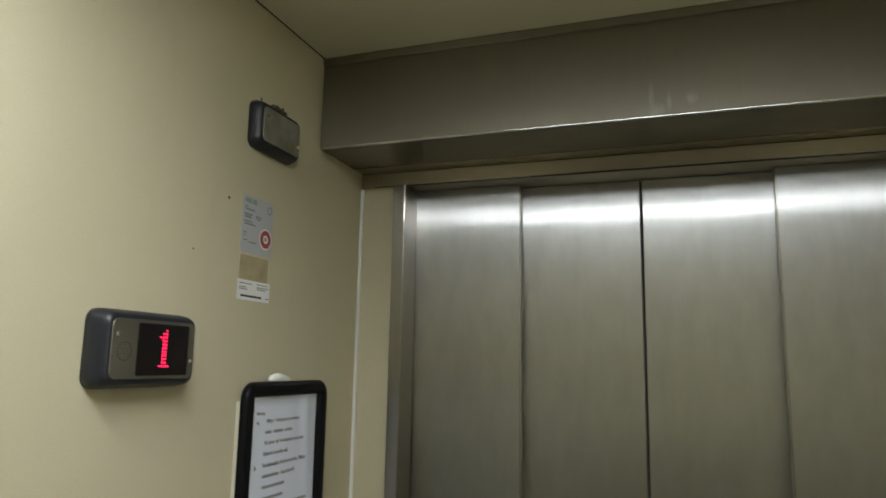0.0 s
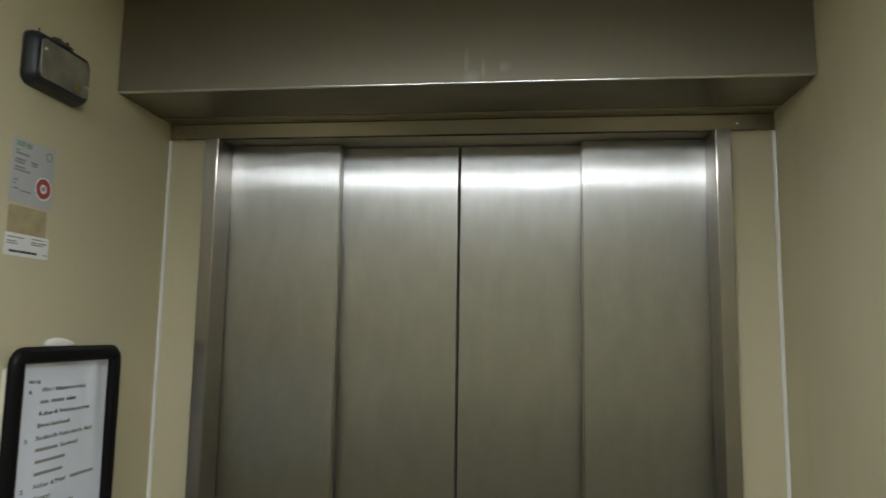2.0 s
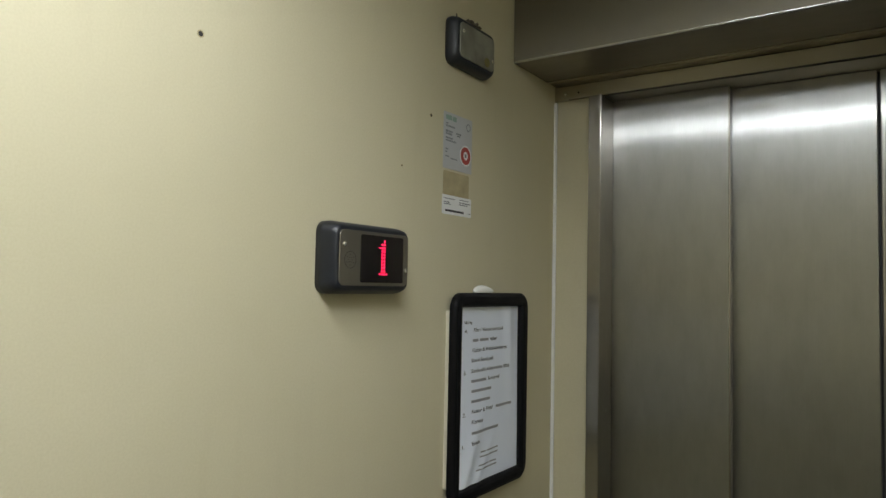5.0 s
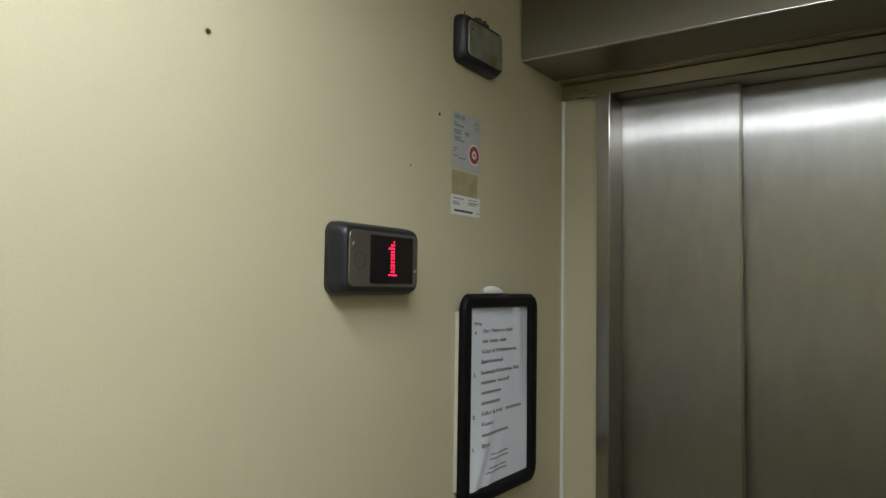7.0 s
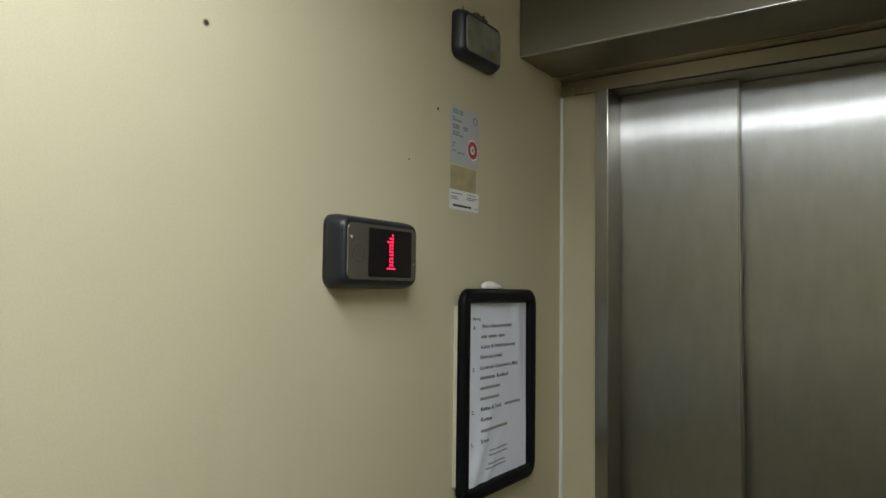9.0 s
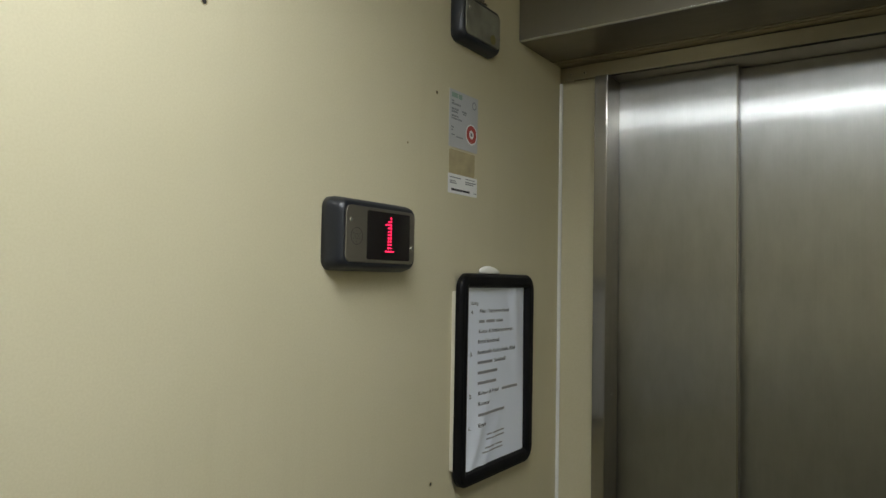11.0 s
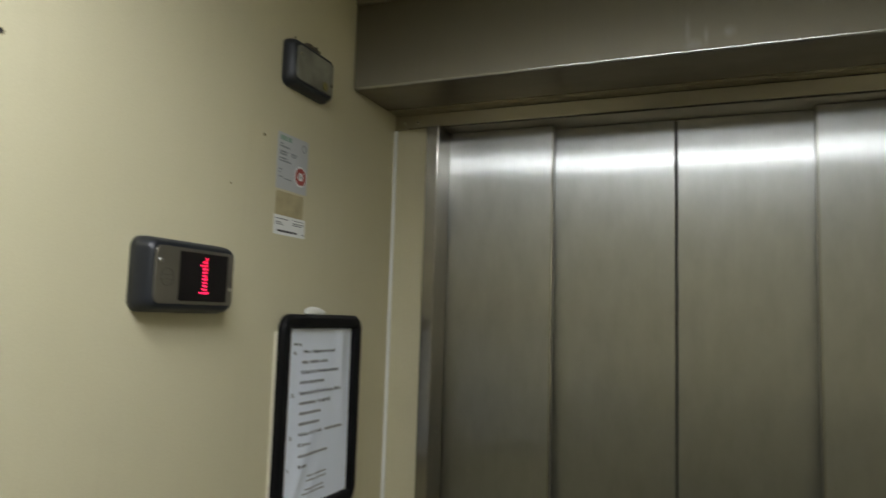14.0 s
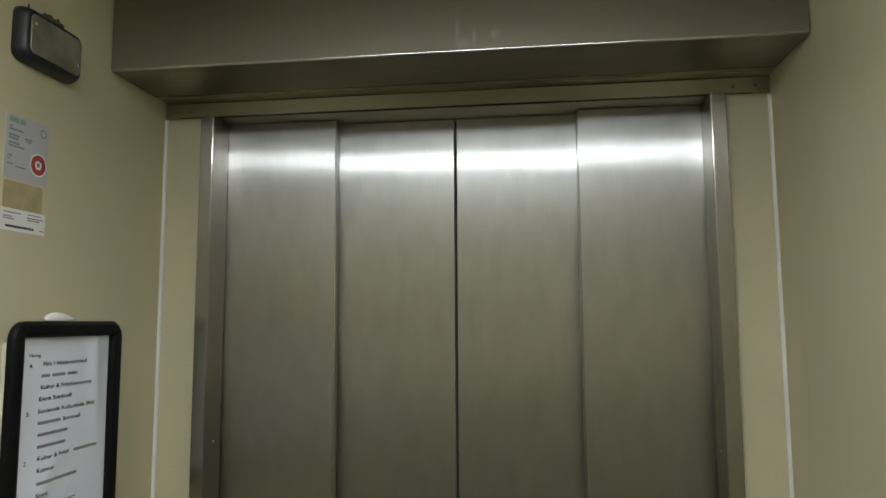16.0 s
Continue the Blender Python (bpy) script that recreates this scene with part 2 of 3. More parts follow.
def box(x0, x1, y0, y1, z0, z1, bevel=0.0, seg=2, into=None):
    bm = bmesh.new()
    m = Matrix.Translation(((x0 + x1) / 2, (y0 + y1) / 2, (z0 + z1) / 2)) @ Matrix.Diagonal((x1 - x0, y1 - y0, z1 - z0, 1))
    bmesh.ops.create_cube(bm, size=1, matrix=m)
    if bevel:
        bmesh.ops.bevel(bm, geom=bm.edges[:], offset=bevel, segments=seg, affect="EDGES", profile=0.5)
    if into is not None:
        me = bpy.data.meshes.new("tmp")
        bm.to_mesh(me)
        bm.free()
        into.from_mesh(me)
        bpy.data.meshes.remove(me)
        return into
    return bm


def loop_rr(bm, x, cy, cz, w, h, r, n=6):
    """A ring of vertices: a rounded rectangle in the plane at x."""
    out = []
    for k, (sy, sz) in enumerate(((1, 1), (-1, 1), (-1, -1), (1, -1))):
        for i in range(n + 1):
            a = math.pi / 2 * (k + i / n)
            out.append(bm.verts.new((x, cy + sy * (w / 2 - r) + r * math.cos(a), cz + sz * (h / 2 - r) + r * math.sin(a))))
    return out


def skin(bm, a, b):
    for i in range(len(a)):
        j = (i + 1) % len(a)
        bm.faces.new((a[i], a[j], b[j], b[i]))


def lofted(rings, cap=True):
    """rings: (x, cy, cz, w, h, r) from the wall outwards."""
    bm = bmesh.new()
    loops = [loop_rr(bm, *r) for r in rings]
    for a, b in zip(loops, loops[1:]):
        skin(bm, a, b)
    if cap:
        bm.faces.new(loops[0])
        bm.faces.new(loops[-1])
    return bm


def disc(centre, radius, depth, axis="x", sides=16, dome=0.0, inner=0.0):
    """A round button whose face looks along +x, -x, -y or +y; inner leaves a ring."""
    bm = bmesh.new()

    def ring(rad, d):
        return [bm.verts.new((d, rad * math.cos(2 * math.pi * i / sides), rad * math.sin(2 * math.pi * i / sides))) for i in range(sides)]

    base, edge = ring(radius, 0), ring(radius, depth * (0.6 if dome else 1))
    skin(bm, base, edge)
    if inner:
        i0, i1 = ring(inner, 0), ring(inner, depth)
        skin(bm, edge, i1)
        skin(bm, i1, i0)
        skin(bm, i0, base)
    else:
        if dome:
            top = ring(radius * 0.7, depth)
            skin(bm, edge, top)
            edge = top
        bm.faces.new(edge)
        bm.faces.new(base)
    turn = {"x": 0, "y": 90, "-x": 180, "-y": -90}[axis]
    bmesh.ops.transform(bm, matrix=pose(*centre, 0, 0, turn), verts=bm.verts)
    return bm


def screw(centre, axis, parent, radius=0.0028, mat=None):
    s = part("screw", disc(centre, radius, 0.0018, axis, 12, dome=1), mat or CHROME, parent)
    return s


# ---- the lift car ----
def car_wall(name, bm, label):
    return tagged(part(name, bm, CREAM), label, "wall", kind="structure")


car_wall("wall_left", box(-0.03, 0, -CAR_D, 0.0, 0, CAR_H + 0.05), "smooth cream laminate lift car wall with small holes")
car_wall("wall_right", box(CAR_W, CAR_W + 0.03, -CAR_D, 0.0, 0, CAR_H + 0.05), "smooth plain cream laminate lift car wall")
tagged(part("wall_back", box(-0.03, CAR_W + 0.03, -CAR_D - 0.03, -CAR_D, 0, CAR_H + 0.05), BACK), "plain grey-beige laminate wall closing the lift car", "wall", kind="structure")
# added panel, never in view: darkens what the lower doors reflect
tagged(part("wall_back_dado", box(0.0005, CAR_W - 0.0005, -CAR_D + 0.0005, -CAR_D + 0.012, 0.001, 1.32, 0.002), BACK_LOW), "unseen dark panel added on the back wall to darken the door reflections", "wall", kind="structure")
car_wall("wall_front_left", box(-0.03, 0.079, 0.001, 0.03, 0, 2.010), "narrow cream return panel beside the lift doors")
car_wall("wall_front_right", box(CAR_W - 0.079, CAR_W + 0.03, 0.001, 0.03, 0, 2.010), "narrow cream return panel beside the lift doors")
tagged(part("floor", box(-0.03, CAR_W + 0.03, -CAR_D - 0.03, 0.16, -0.05, 0), FLOOR), "grey vinyl lift car floor", "floor", kind="structure")

# ceiling: a plate that stops short of the walls, with a roof above the gap and a hole for the lamp
LX0, LX1, LY0, LY1 = 0.17, 0.93, -1.235, -0.965
bm = bmesh.new()
for x0, x1, y0, y1 in ((0.0048, CAR_W - 0.0048, LY1, HEAD_Y - 0.004), (0.0048, CAR_W - 0.0048, -CAR_D + 0.0048, LY0), (0.0048, LX0, LY0, LY1), (LX1, CAR_W - 0.0048, LY0, LY1)):
    box(x0, x1, y0, y1, CAR_H, CAR_H + 0.012, into=bm)
tagged(part("ceiling", bm, CEILING), "cream painted lift car ceiling plate with shadow gaps", "ceiling", kind="structure")
tagged(part("ceiling_roof", box(-0.03, CAR_W + 0.03, -CAR_D - 0.03, 0.16, CAR_H + 0.05, CAR_H + 0.08), DARK_GAP), "dark roof above the ceiling gaps", "ceiling", kind="structure")

# near-black filler in the ceiling gaps, in place of their shade
bm = bmesh.new()
box(0.0005, 0.0046, -CAR_D + 0.001, HEAD_Y, CAR_H + 0.001, CAR_H + 0.006, into=bm)
box(CAR_W - 0.0046, CAR_W - 0.0005, -CAR_D + 0.001, HEAD_Y, CAR_H + 0.001, CAR_H + 0.006, into=bm)
tagged(part("trim", bm, DARK_GAP), "dark filler strip standing in for the shade between wall and ceiling", "trim", kind="structure")

lamp = thing("ceiling_light", ((LX0 + LX1) / 2, (LY0 + LY1) / 2, CAR_H), "white glowing flat panel set into the ceiling", "lamp")
bm = bmesh.new()
for x0, x1, y0, y1 in ((LX0, LX1, LY0, LY0 + 0.012), (LX0, LX1, LY1 - 0.012, LY1), (LX0, LX0 + 0.012, LY0 + 0.012, LY1 - 0.012), (LX1 - 0.012, LX1, LY0 + 0.012, LY1 - 0.012)):
    box(x0, x1, y0, y1, CAR_H - 0.003, CAR_H + 0.02, into=bm)
part("frame", bm, WHITE, lamp)
part("diffuser", box(LX0 + 0.012, LX1 - 0.012, LY0 + 0.012, LY1 - 0.012, CAR_H + 0.001, CAR_H + 0.008), DIFFUSER, lamp)

down = bpy.data.lights.new("lamp_down", "AREA")
down.shape, down.size, down.size_y = "RECTANGLE", LX1 - LX0 - 0.03, LY1 - LY0 - 0.03
down.energy, down.color, down.spread = LAMP_DOWN, (0.932, 0.97, 1.0), radians(150)
lamp_down = new("lamp_down", down)
lamp_down.location = ((LX0 + LX1) / 2, (LY0 + LY1) / 2, CAR_H - 0.004)
lamp_down.parent = lamp
lamp_down.matrix_parent_inverse = lamp.matrix_basis.inverted()

# corner beads
for x, s in ((0.0, 1), (CAR_W, -1)):
    bm = bmesh.new()
    prof = [(0, 0.0), (0, -0.0052), (0.001, -0.006), (0.003, -0.0053), (0.0044, -0.0039), (0.0053, -0.002), (0.0053, 0.0)]
    lo = [bm.verts.new((x + s * a, b, 0.0)) for a, b in prof]
    hi = [bm.verts.new((x + s * a, b, 2.008)) for a, b in prof]
    skin(bm, lo, hi)
    bm.faces.new(lo)
    bm.faces.new(hi)
    tagged(part("trim", bm, BEAD), "pale rounded plastic bead in the wall corner", "trim", kind="structure")


# ---- steel header over the doors ----
def build_header():
    h = thing("door_header", (CAR_W / 2, HEAD_Y, HEAD_Z), "brushed steel box header above the lift doors", "header", kind="structure")
    # the front sheet turns under in a small fold; its leaning lip shapes the highlight
    r = 0.0028
    arc = [(HEAD_Y, HEAD_Z + 0.0030), (HEAD_Y + 0.0001, HEAD_Z + 0.0019), (HEAD_Y + 0.0008, HEAD_Z + 0.0008), (HEAD_Y + 0.0016, HEAD_Z + 0.0002), (HEAD_Y + r, HEAD_Z)]

    def sheet_of(prof):
        bm = bmesh.new()
        ends = [[bm.verts.new((x, a, b)) for a, b in prof] for x in (0.002, CAR_W - 0.002)]
        skin(bm, *ends)
        for e in ends:
            bm.faces.new(e)
        return bm

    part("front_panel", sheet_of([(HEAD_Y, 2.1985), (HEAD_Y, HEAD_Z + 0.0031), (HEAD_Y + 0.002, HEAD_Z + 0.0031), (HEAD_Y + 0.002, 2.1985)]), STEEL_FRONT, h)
    # fold brighter than the sheet, so the edge highlight is partly its colour
    part("folded_edge", sheet_of(arc + [(HEAD_Y + r, HEAD_Z + 0.002), (HEAD_Y + 0.002, HEAD_Z + 0.0030)]), STEEL_GLINT, h, "steel fold made brighter and leaning to carry the edge highlight")
    part("underside_panel", box(0.002, CAR_W - 0.002, HEAD_Y + r - 0.0002, -0.0445, HEAD_Z + 0.0001, HEAD_Z + 0.008), STEEL_LONG_SHADED, h)
    part("slot_strip", box(0.002, CAR_W - 0.002, -0.0405, -0.0315, HEAD_Z + 0.0005, HEAD_Z + 0.012), STEEL_SOFT, h)
    part("rear_strip", box(0.002, CAR_W - 0.002, -0.0255, 0.0005, HEAD_Z + 0.001, HEAD_Z + 0.010), STEEL_SOFT, h)
    part("backing", box(0.002, CAR_W - 0.002, HEAD_Y + 0.014, 0.158, HEAD_Z + 0.014, 2.2), DARK_GAP, h)
    part("top_lip", box(0.002, CAR_W - 0.002, HEAD_Y - 0.004, HEAD_Y + 0.012, 2.1988, 2.2128, 0.001), STEEL_LIP, h)
    fascia = part("fascia_strip", box(0.001, CAR_W - 0.001, -0.004, 0.008, 2.0105, HEAD_Z - 0.0005, 0.0012, 2), STEEL_SOFT, h)
    part("soffit", box(0.03, CAR_W - 0.03, 0.0085, 0.15, 2.0125, 2.02), STEEL_SOFFIT, h)
    # added lip that draws the light line under the fascia
    part("fascia_lip", box(0.03, CAR_W - 0.03, -0.0048, 0.004, 2.0098, 2.0113, 0.0005), STEEL_GLINT, fascia)
    for x in (0.024, 0.052, CAR_W - 0.062, CAR_W - 0.026):
        screw((x, -0.004, 2.022), "-y", fascia, 0.0027, CHROME)
    return h


build_header()


# ---- jambs ----
def build_jamb(x_out, x_in, label):
    """An angle of folded steel: a narrow face towards the car and a reveal running back to the doors."""
    s = 1 if x_in > x_out else -1
    j = thing("door_jamb", ((x_out + x_in) / 2, 0, 0), label, "door jamb", "lift door jambs", "structure")
    bm = bmesh.new()
    prof = [(x_out, 0.0005), (x_out, -0.0125), (x_out + s * 0.001, -0.014), (x_in - s * 0.0022, -0.014), (x_in - s * 0.0006, -0.0134), (x_in, -0.0118), (x_in, 0.051), (x_in - s * 0.004, 0.051), (x_in - s * 0.004, 0.0005)]
    lo = [bm.verts.new((a, b, 0.0)) for a, b in prof]
    hi = [bm.verts.new((a, b, 2.0095)) for a, b in prof]
    skin(bm, lo, hi)
    bm.faces.new(lo)
    bm.faces.new(hi)
    face = part("folded_angle", bm, STEEL_JAMB, j)
    screw((x_in, 0.02, 1.405), "x" if s > 0 else "-x", face, 0.0025)
    return j


build_jamb(0.0765, 0.1025, "brushed steel angle jamb beside the lift doors")
build_jamb(CAR_W - 0.0765, CAR_W - 0.1025, "brushed steel angle jamb beside the lift doors")

# added near-black walls at the shaft side, giving the shade behind the doors
tagged(part("wall_shaft_left", box(-0.03, 0.064, 0.053, 0.16, 0, 2.3), DARK_GAP), "unseen near-black wall added for the shade beside the doors", "wall", kind="structure")
tagged(part("wall_shaft_right", box(CAR_W - 0.064, CAR_W + 0.03, 0.0315, 0.13, 0, 2.3), DARK_GAP), "unseen near-black wall added for the shade beside the doors", "wall", kind="structure")


# ---- the closed four-leaf door ----
def build_leaf(x0, x1, y, lead, label, turned=True):
    """A folded steel door leaf; lead is the side (-1 or 1) of the turned edge that shows."""
    d = thing("lift_door_panel", ((x0 + x1) / 2, y, 0.004), label, "lift door", "lift door panels")
    part("skin", box(x0, x1, y, y + 0.022, 0.004, DOOR_H, 0.0016, 3), STEEL_DOOR, d)
    if turned:
        xe = x1 if lead > 0 else x0
        part("edge_fold", box(min(xe, xe - lead * 0.0026) - 0.0002, max(xe, xe - lead * 0.0026) + 0.0002, y - 0.0010, y + 0.0008, 0.006, DOOR_H - 0.002, 0.0005, 2), STEEL_JAMB, d)
    return d


build_leaf(0.080, 0.3205, 0.054, 1, "outer brushed steel lift door leaf, closed")
build_leaf(CAR_W - 0.3235, CAR_W - 0.080, 0.054, -1, "outer brushed steel lift door leaf, closed")
LEAF_Y = 0.081
inner_l = build_leaf(0.300, 0.5455, LEAF_Y, 1, "inner brushed steel leaf meeting its twin mid-door, closed", False)
inner_r = build_leaf(0.5500, CAR_W - 0.300, LEAF_Y, -1, "inner brushed steel leaf meeting its twin mid-door, closed", False)
part("rubber_seal", box(0.5459, 0.5496, LEAF_Y + 0.006, LEAF_Y + 0.02, 0.004, DOOR_H - 0.002), RUBBER, inner_l, "black rubber closing edge")
tagged(part("door_sill", box(0.03, CAR_W - 0.03, 0.0, 0.158, 0.0, 0.003), ZINC), "grooved metal sill under the lift doors", "sill", kind="structure")


# ---- things on the cream wall ----
def build_indicator(cy, cz, w, h, depth, label, lit):
    """A wall box: tapered plastic case with rounded corners, a metal front plate and two screws."""
    t = thing("floor_indicator" if lit else "wall_unit", (0, cy, cz), label, "lift display" if lit else "wall box")
    r = 0.014
    part("case", lofted([(0.0, cy, cz, w, h, r), (depth * 0.35, cy, cz, w, h, r), (depth * 0.75, cy, cz, w - 0.005, h - 0.005, r), (depth * 0.93, cy, cz, w - 0.010, h - 0.010, r - 0.002), (depth, cy, cz, w - 0.015, h - 0.015, r - 0.003)]), CASE, t, "charcoal plastic case")
    for p in t.children[0].data.polygons:
        p.use_smooth = abs(p.normal.x) < 0.95
    pw, ph = w - 0.019, h - 0.021
    plate = part("front_plate", lofted([(depth - 0.001, cy, cz, pw, ph, r - 0.005), (depth + 0.0012, cy, cz, pw, ph, r - 0.005), (depth + 0.0018, cy, cz, pw - 0.0014, ph - 0.0014, r - 0.006)]), PLATE if lit else PLATE_WORN, t, "bronze-grey metal front plate" if lit else "dull scuffed metal front plate")
    f = depth + 0.0018
    screw((f, cy - pw / 2 + 0.0075, cz + ph * 0.24), "x", plate, 0.003)
    screw((f, cy + pw / 2 - 0.0055, cz - ph * 0.19), "x", plate, 0.003)
    return t, f, plate


# floor display
ind, f, plate = build_indicator(-0.5855, 1.6682, 0.152, 0.0885, 0.029, "charcoal wall-mounted floor display showing a red figure 1", True)
SY0, SY1, SZ0, SZ1 = -0.6150, -0.5305, 1.6385, 1.6980
screen = part("screen", lofted([(f - 0.001, (SY0 + SY1) / 2, (SZ0 + SZ1) / 2, SY1 - SY0, SZ1 - SZ0, 0.0025), (f + 0.0006, (SY0 + SY1) / 2, (SZ0 + SZ1) / 2, SY1 - SY0, SZ1 - SZ0, 0.0025), (f + 0.0009, (SY0 + SY1) / 2, (SZ0 + SZ1) / 2, SY1 - SY0 - 0.0008, SZ1 - SZ0 - 0.0008, 0.0021)]), SCREEN, ind, "black dot-matrix screen")
ONE = ["...#.", "..##.", ".###.", "..##.", "..##.", "..##.", "..##.", "..##.", "..##.", "..##.", ".####"]
bm = bmesh.new()
for row, line in enumerate(ONE):
    for col, ch in enumerate(line):
        if ch == "#":
            at = pose(f + 0.0010, -0.5838 + col * 0.0046, 1.6911 - row * 0.00418, 0, 90, 0)
            bmesh.ops.create_cone(bm, cap_ends=True, segments=10, radius1=0.00125, radius2=0.001, depth=0.0006, matrix=at)
part("lit_digit", bm, LED, screen, "glowing red dot figure 1")
part("speaker_ring", disc((f - 0.0002, -0.6335, 1.6655), 0.0105, 0.0005, "x", 28, inner=0.0098), PLATE_DIM, plate)
for k in range(12):
    a = 2 * math.pi * k / 6
    rad = 0.003 if k < 6 else 0.0064
    part("speaker_hole", disc((f - 0.0002, -0.6335 + rad * math.cos(a + (k > 5) * 0.5), 1.6655 + rad * math.sin(a + (k > 5) * 0.5)), 0.0007, 0.0004, "x", 8), PLATE_DIM, plate)

# the blank unit higher up, with dust on top
unit, f, plate = build_indicator(-0.3362, 2.0172, 0.1215, 0.076, 0.0205, "charcoal wall box with a dull metal front, dusty on top", False)
part("round_button", disc((f - 0.0002, -0.3085, 2.0005), 0.0075, 0.0012, "x", 20), YELLOWED, plate, "yellowed round sticker")
random.seed(4)
bm = bmesh.new()
for k in range(34):
    y = random.gauss(-0.338, 0.018)
    s = random.uniform(0.001, 0.0028) * (1.3 if abs(y + 0.340) < 0.012 else 0.7)
    bmesh.ops.create_icosphere(bm, subdivisions=1, radius=s, matrix=pose(random.uniform(0.005, 0.016), y, 2.0553 + s * 0.4, random.uniform(0, 90), 0, random.uniform(0, 90)) @ Matrix.Diagonal((1, 1.5, 0.9, 1)))
tagged(part("dust_clump", bm, DUST), "grey clumps of dust lying on the wall box", "dust", kind="stuff")
bm = box(0.008, 0.0093, -0.3800, -0.3784, 2.0540, 2.0605)
tagged(part("wire_stub", bm, DARK_GAP), "short dark wire stub standing on the wall box", "wire")


# ---- stickers ----
def flat(y0, y1, z0, z1, x=0.0006, r=0.002, tilt=0.0):
    bm = lofted([(-0.0002, (y0 + y1) / 2, (z0 + z1) / 2, y1 - y0, z1 - z0, r), (x, (y0 + y1) / 2, (z0 + z1) / 2, y1 - y0, z1 - z0, r)])
    if tilt:
        c = Vector((0, (y0 + y1) / 2, (z0 + z1) / 2))
        bmesh.ops.rotate(bm, cent=c, matrix=Matrix.Rotation(radians(tilt), 3, "X"), verts=bm.verts)
    return bm


def bars(rows, x, name, mat, parent, label=""):
    """Plain bars for writing that cannot be read: (y0, y1, z, height)."""
    for y0, y1, z, h in rows:
        y = y0
        while y < y1 - 0.0005:
            e = min(y1, y + random.uniform(0.006, 0.013) * max(0.35, h / 0.0042))
            part(name, box(x - 0.0002, x + 0.00012, y, e, z - h / 2, z + h / 2), mat, parent, label)
            y = e + 0.28 * h


random.seed(11)
st = thing("inspection_sticker", (0, -0.356, 1.861), "silver-grey inspection label with a red ring on the wall", "sticker")
face = part("sheet", flat(-0.397, -0.315, 1.817, 1.905), LABEL_GREY, st)
bars([(-0.391, -0.362, 1.897, 0.0075)], 0.0007, "heading_bar", GREEN_INK, face, "green printed heading")
bars([(-0.391, -0.384, 1.8875, 0.0022), (-0.391, -0.366, 1.8835, 0.0028), (-0.391, -0.372, 1.8755, 0.003), (-0.391, -0.374, 1.8715, 0.003), (-0.362, -0.348, 1.8755, 0.0026), (-0.360, -0.350, 1.872, 0.0022), (-0.391, -0.372, 1.865, 0.0026), (-0.391, -0.362, 1.861, 0.0026), (-0.391, -0.384, 1.8475, 0.0024), (-0.391, -0.386, 1.843, 0.002), (-0.391, -0.381, 1.836, 0.002), (-0.377, -0.358, 1.834, 0.002)], 0.0007, "print_line", FAINT_INK, face)
part("stamp_ring", disc((0.0003, -0.3265, 1.8915), 0.0066, 0.0005, "x", 20, inner=0.0045), PALE_INK, face)
part("ring_border", disc((0.0003, -0.334, 1.8445), 0.0165, 0.0006, "x", 32), LABEL_WHITE, face)
part("red_ring", disc((0.0004, -0.334, 1.8445), 0.0142, 0.0008, "x", 32, inner=0.0068), RED_INK, face, "red printed ring")
part("ring_symbol", box(0.0006, 0.0012, -0.3368, -0.3312, 1.8418, 1.8474, 0.0004), FAINT_INK, face)

gl = flat(-0.395, -0.322, 1.7765, 1.8135, 0.0004, 0.003)
tagged(part("glue_patch", gl, GLUE), "brownish rectangle of old glue on the cream wall", "glue mark")

st2 = thing("small_notice", (0, -0.3555, 1.761), "small white printed label stuck on the wall", "sticker")
face = part("sheet", flat(-0.397, -0.314, 1.7465, 1.7765), LABEL_WHITE, st2)
bars([(-0.393, -0.362, 1.771, 0.0014), (-0.393, -0.377, 1.7655, 0.0016), (-0.393, -0.373, 1.7625, 0.0016), (-0.349, -0.322, 1.772, 0.0012), (-0.349, -0.318, 1.7675, 0.0016), (-0.349, -0.325, 1.7645, 0.0016), (-0.324, -0.316, 1.752, 0.0014)], 0.0007, "print_line", FAINT_INK, face)
bars([(-0.388, -0.336, 1.7525, 0.0032)], 0.0007, "bold_line", INK, face)

# ---- small holes in the wall ----
for y, z, r, kind in ((-0.430, 1.890, 0.0030, "plugged"), (-0.498, 1.804, 0.0017, "tiny"), (-0.832, 1.885, 0.0040, "open"), (-0.427, 1.3215, 0.0034, "torn")):
    bm = disc((0.0, y, z), r, 0.0005, "x", 14, inner=r * 0.72)
    hole = part("screw_hole", bm, GLUE)
    tagged(hole, "small " + kind + " dark screw hole in the cream wall", "hole", "screw holes in the wall")
    part("hole_bottom", disc((-0.0002, y, z), r * 0.8, 0.0004, "x", 14), DARK_GAP, hole)


# ---- the framed floor directory ----
PY0, PY1, PZ0, PZ1 = -0.3580, -0.1625, 1.3240, 1.6035
sign = thing("directory_frame", (0, (PY0 + PY1) / 2, PZ0), "black snap frame holding a white floor directory sheet", "sign")
cy, cz = (PY0 + PY1) / 2, (PZ0 + PZ1) / 2
bw = 0.0225
ow, oh = PY1 - PY0 + 2 * bw, PZ1 - PZ0 + 2 * bw
part("backing_plate", lofted([(0.0, cy + 0.0012, cz, ow - 0.001, oh - 0.055, 0.002), (0.0070, cy + 0.0012, cz, ow - 0.001, oh - 0.055, 0.002)]), BOARD, sign, "cream edge of the backing board")
bm = bmesh.new()
iw, ih = PY1 - PY0, PZ1 - PZ0
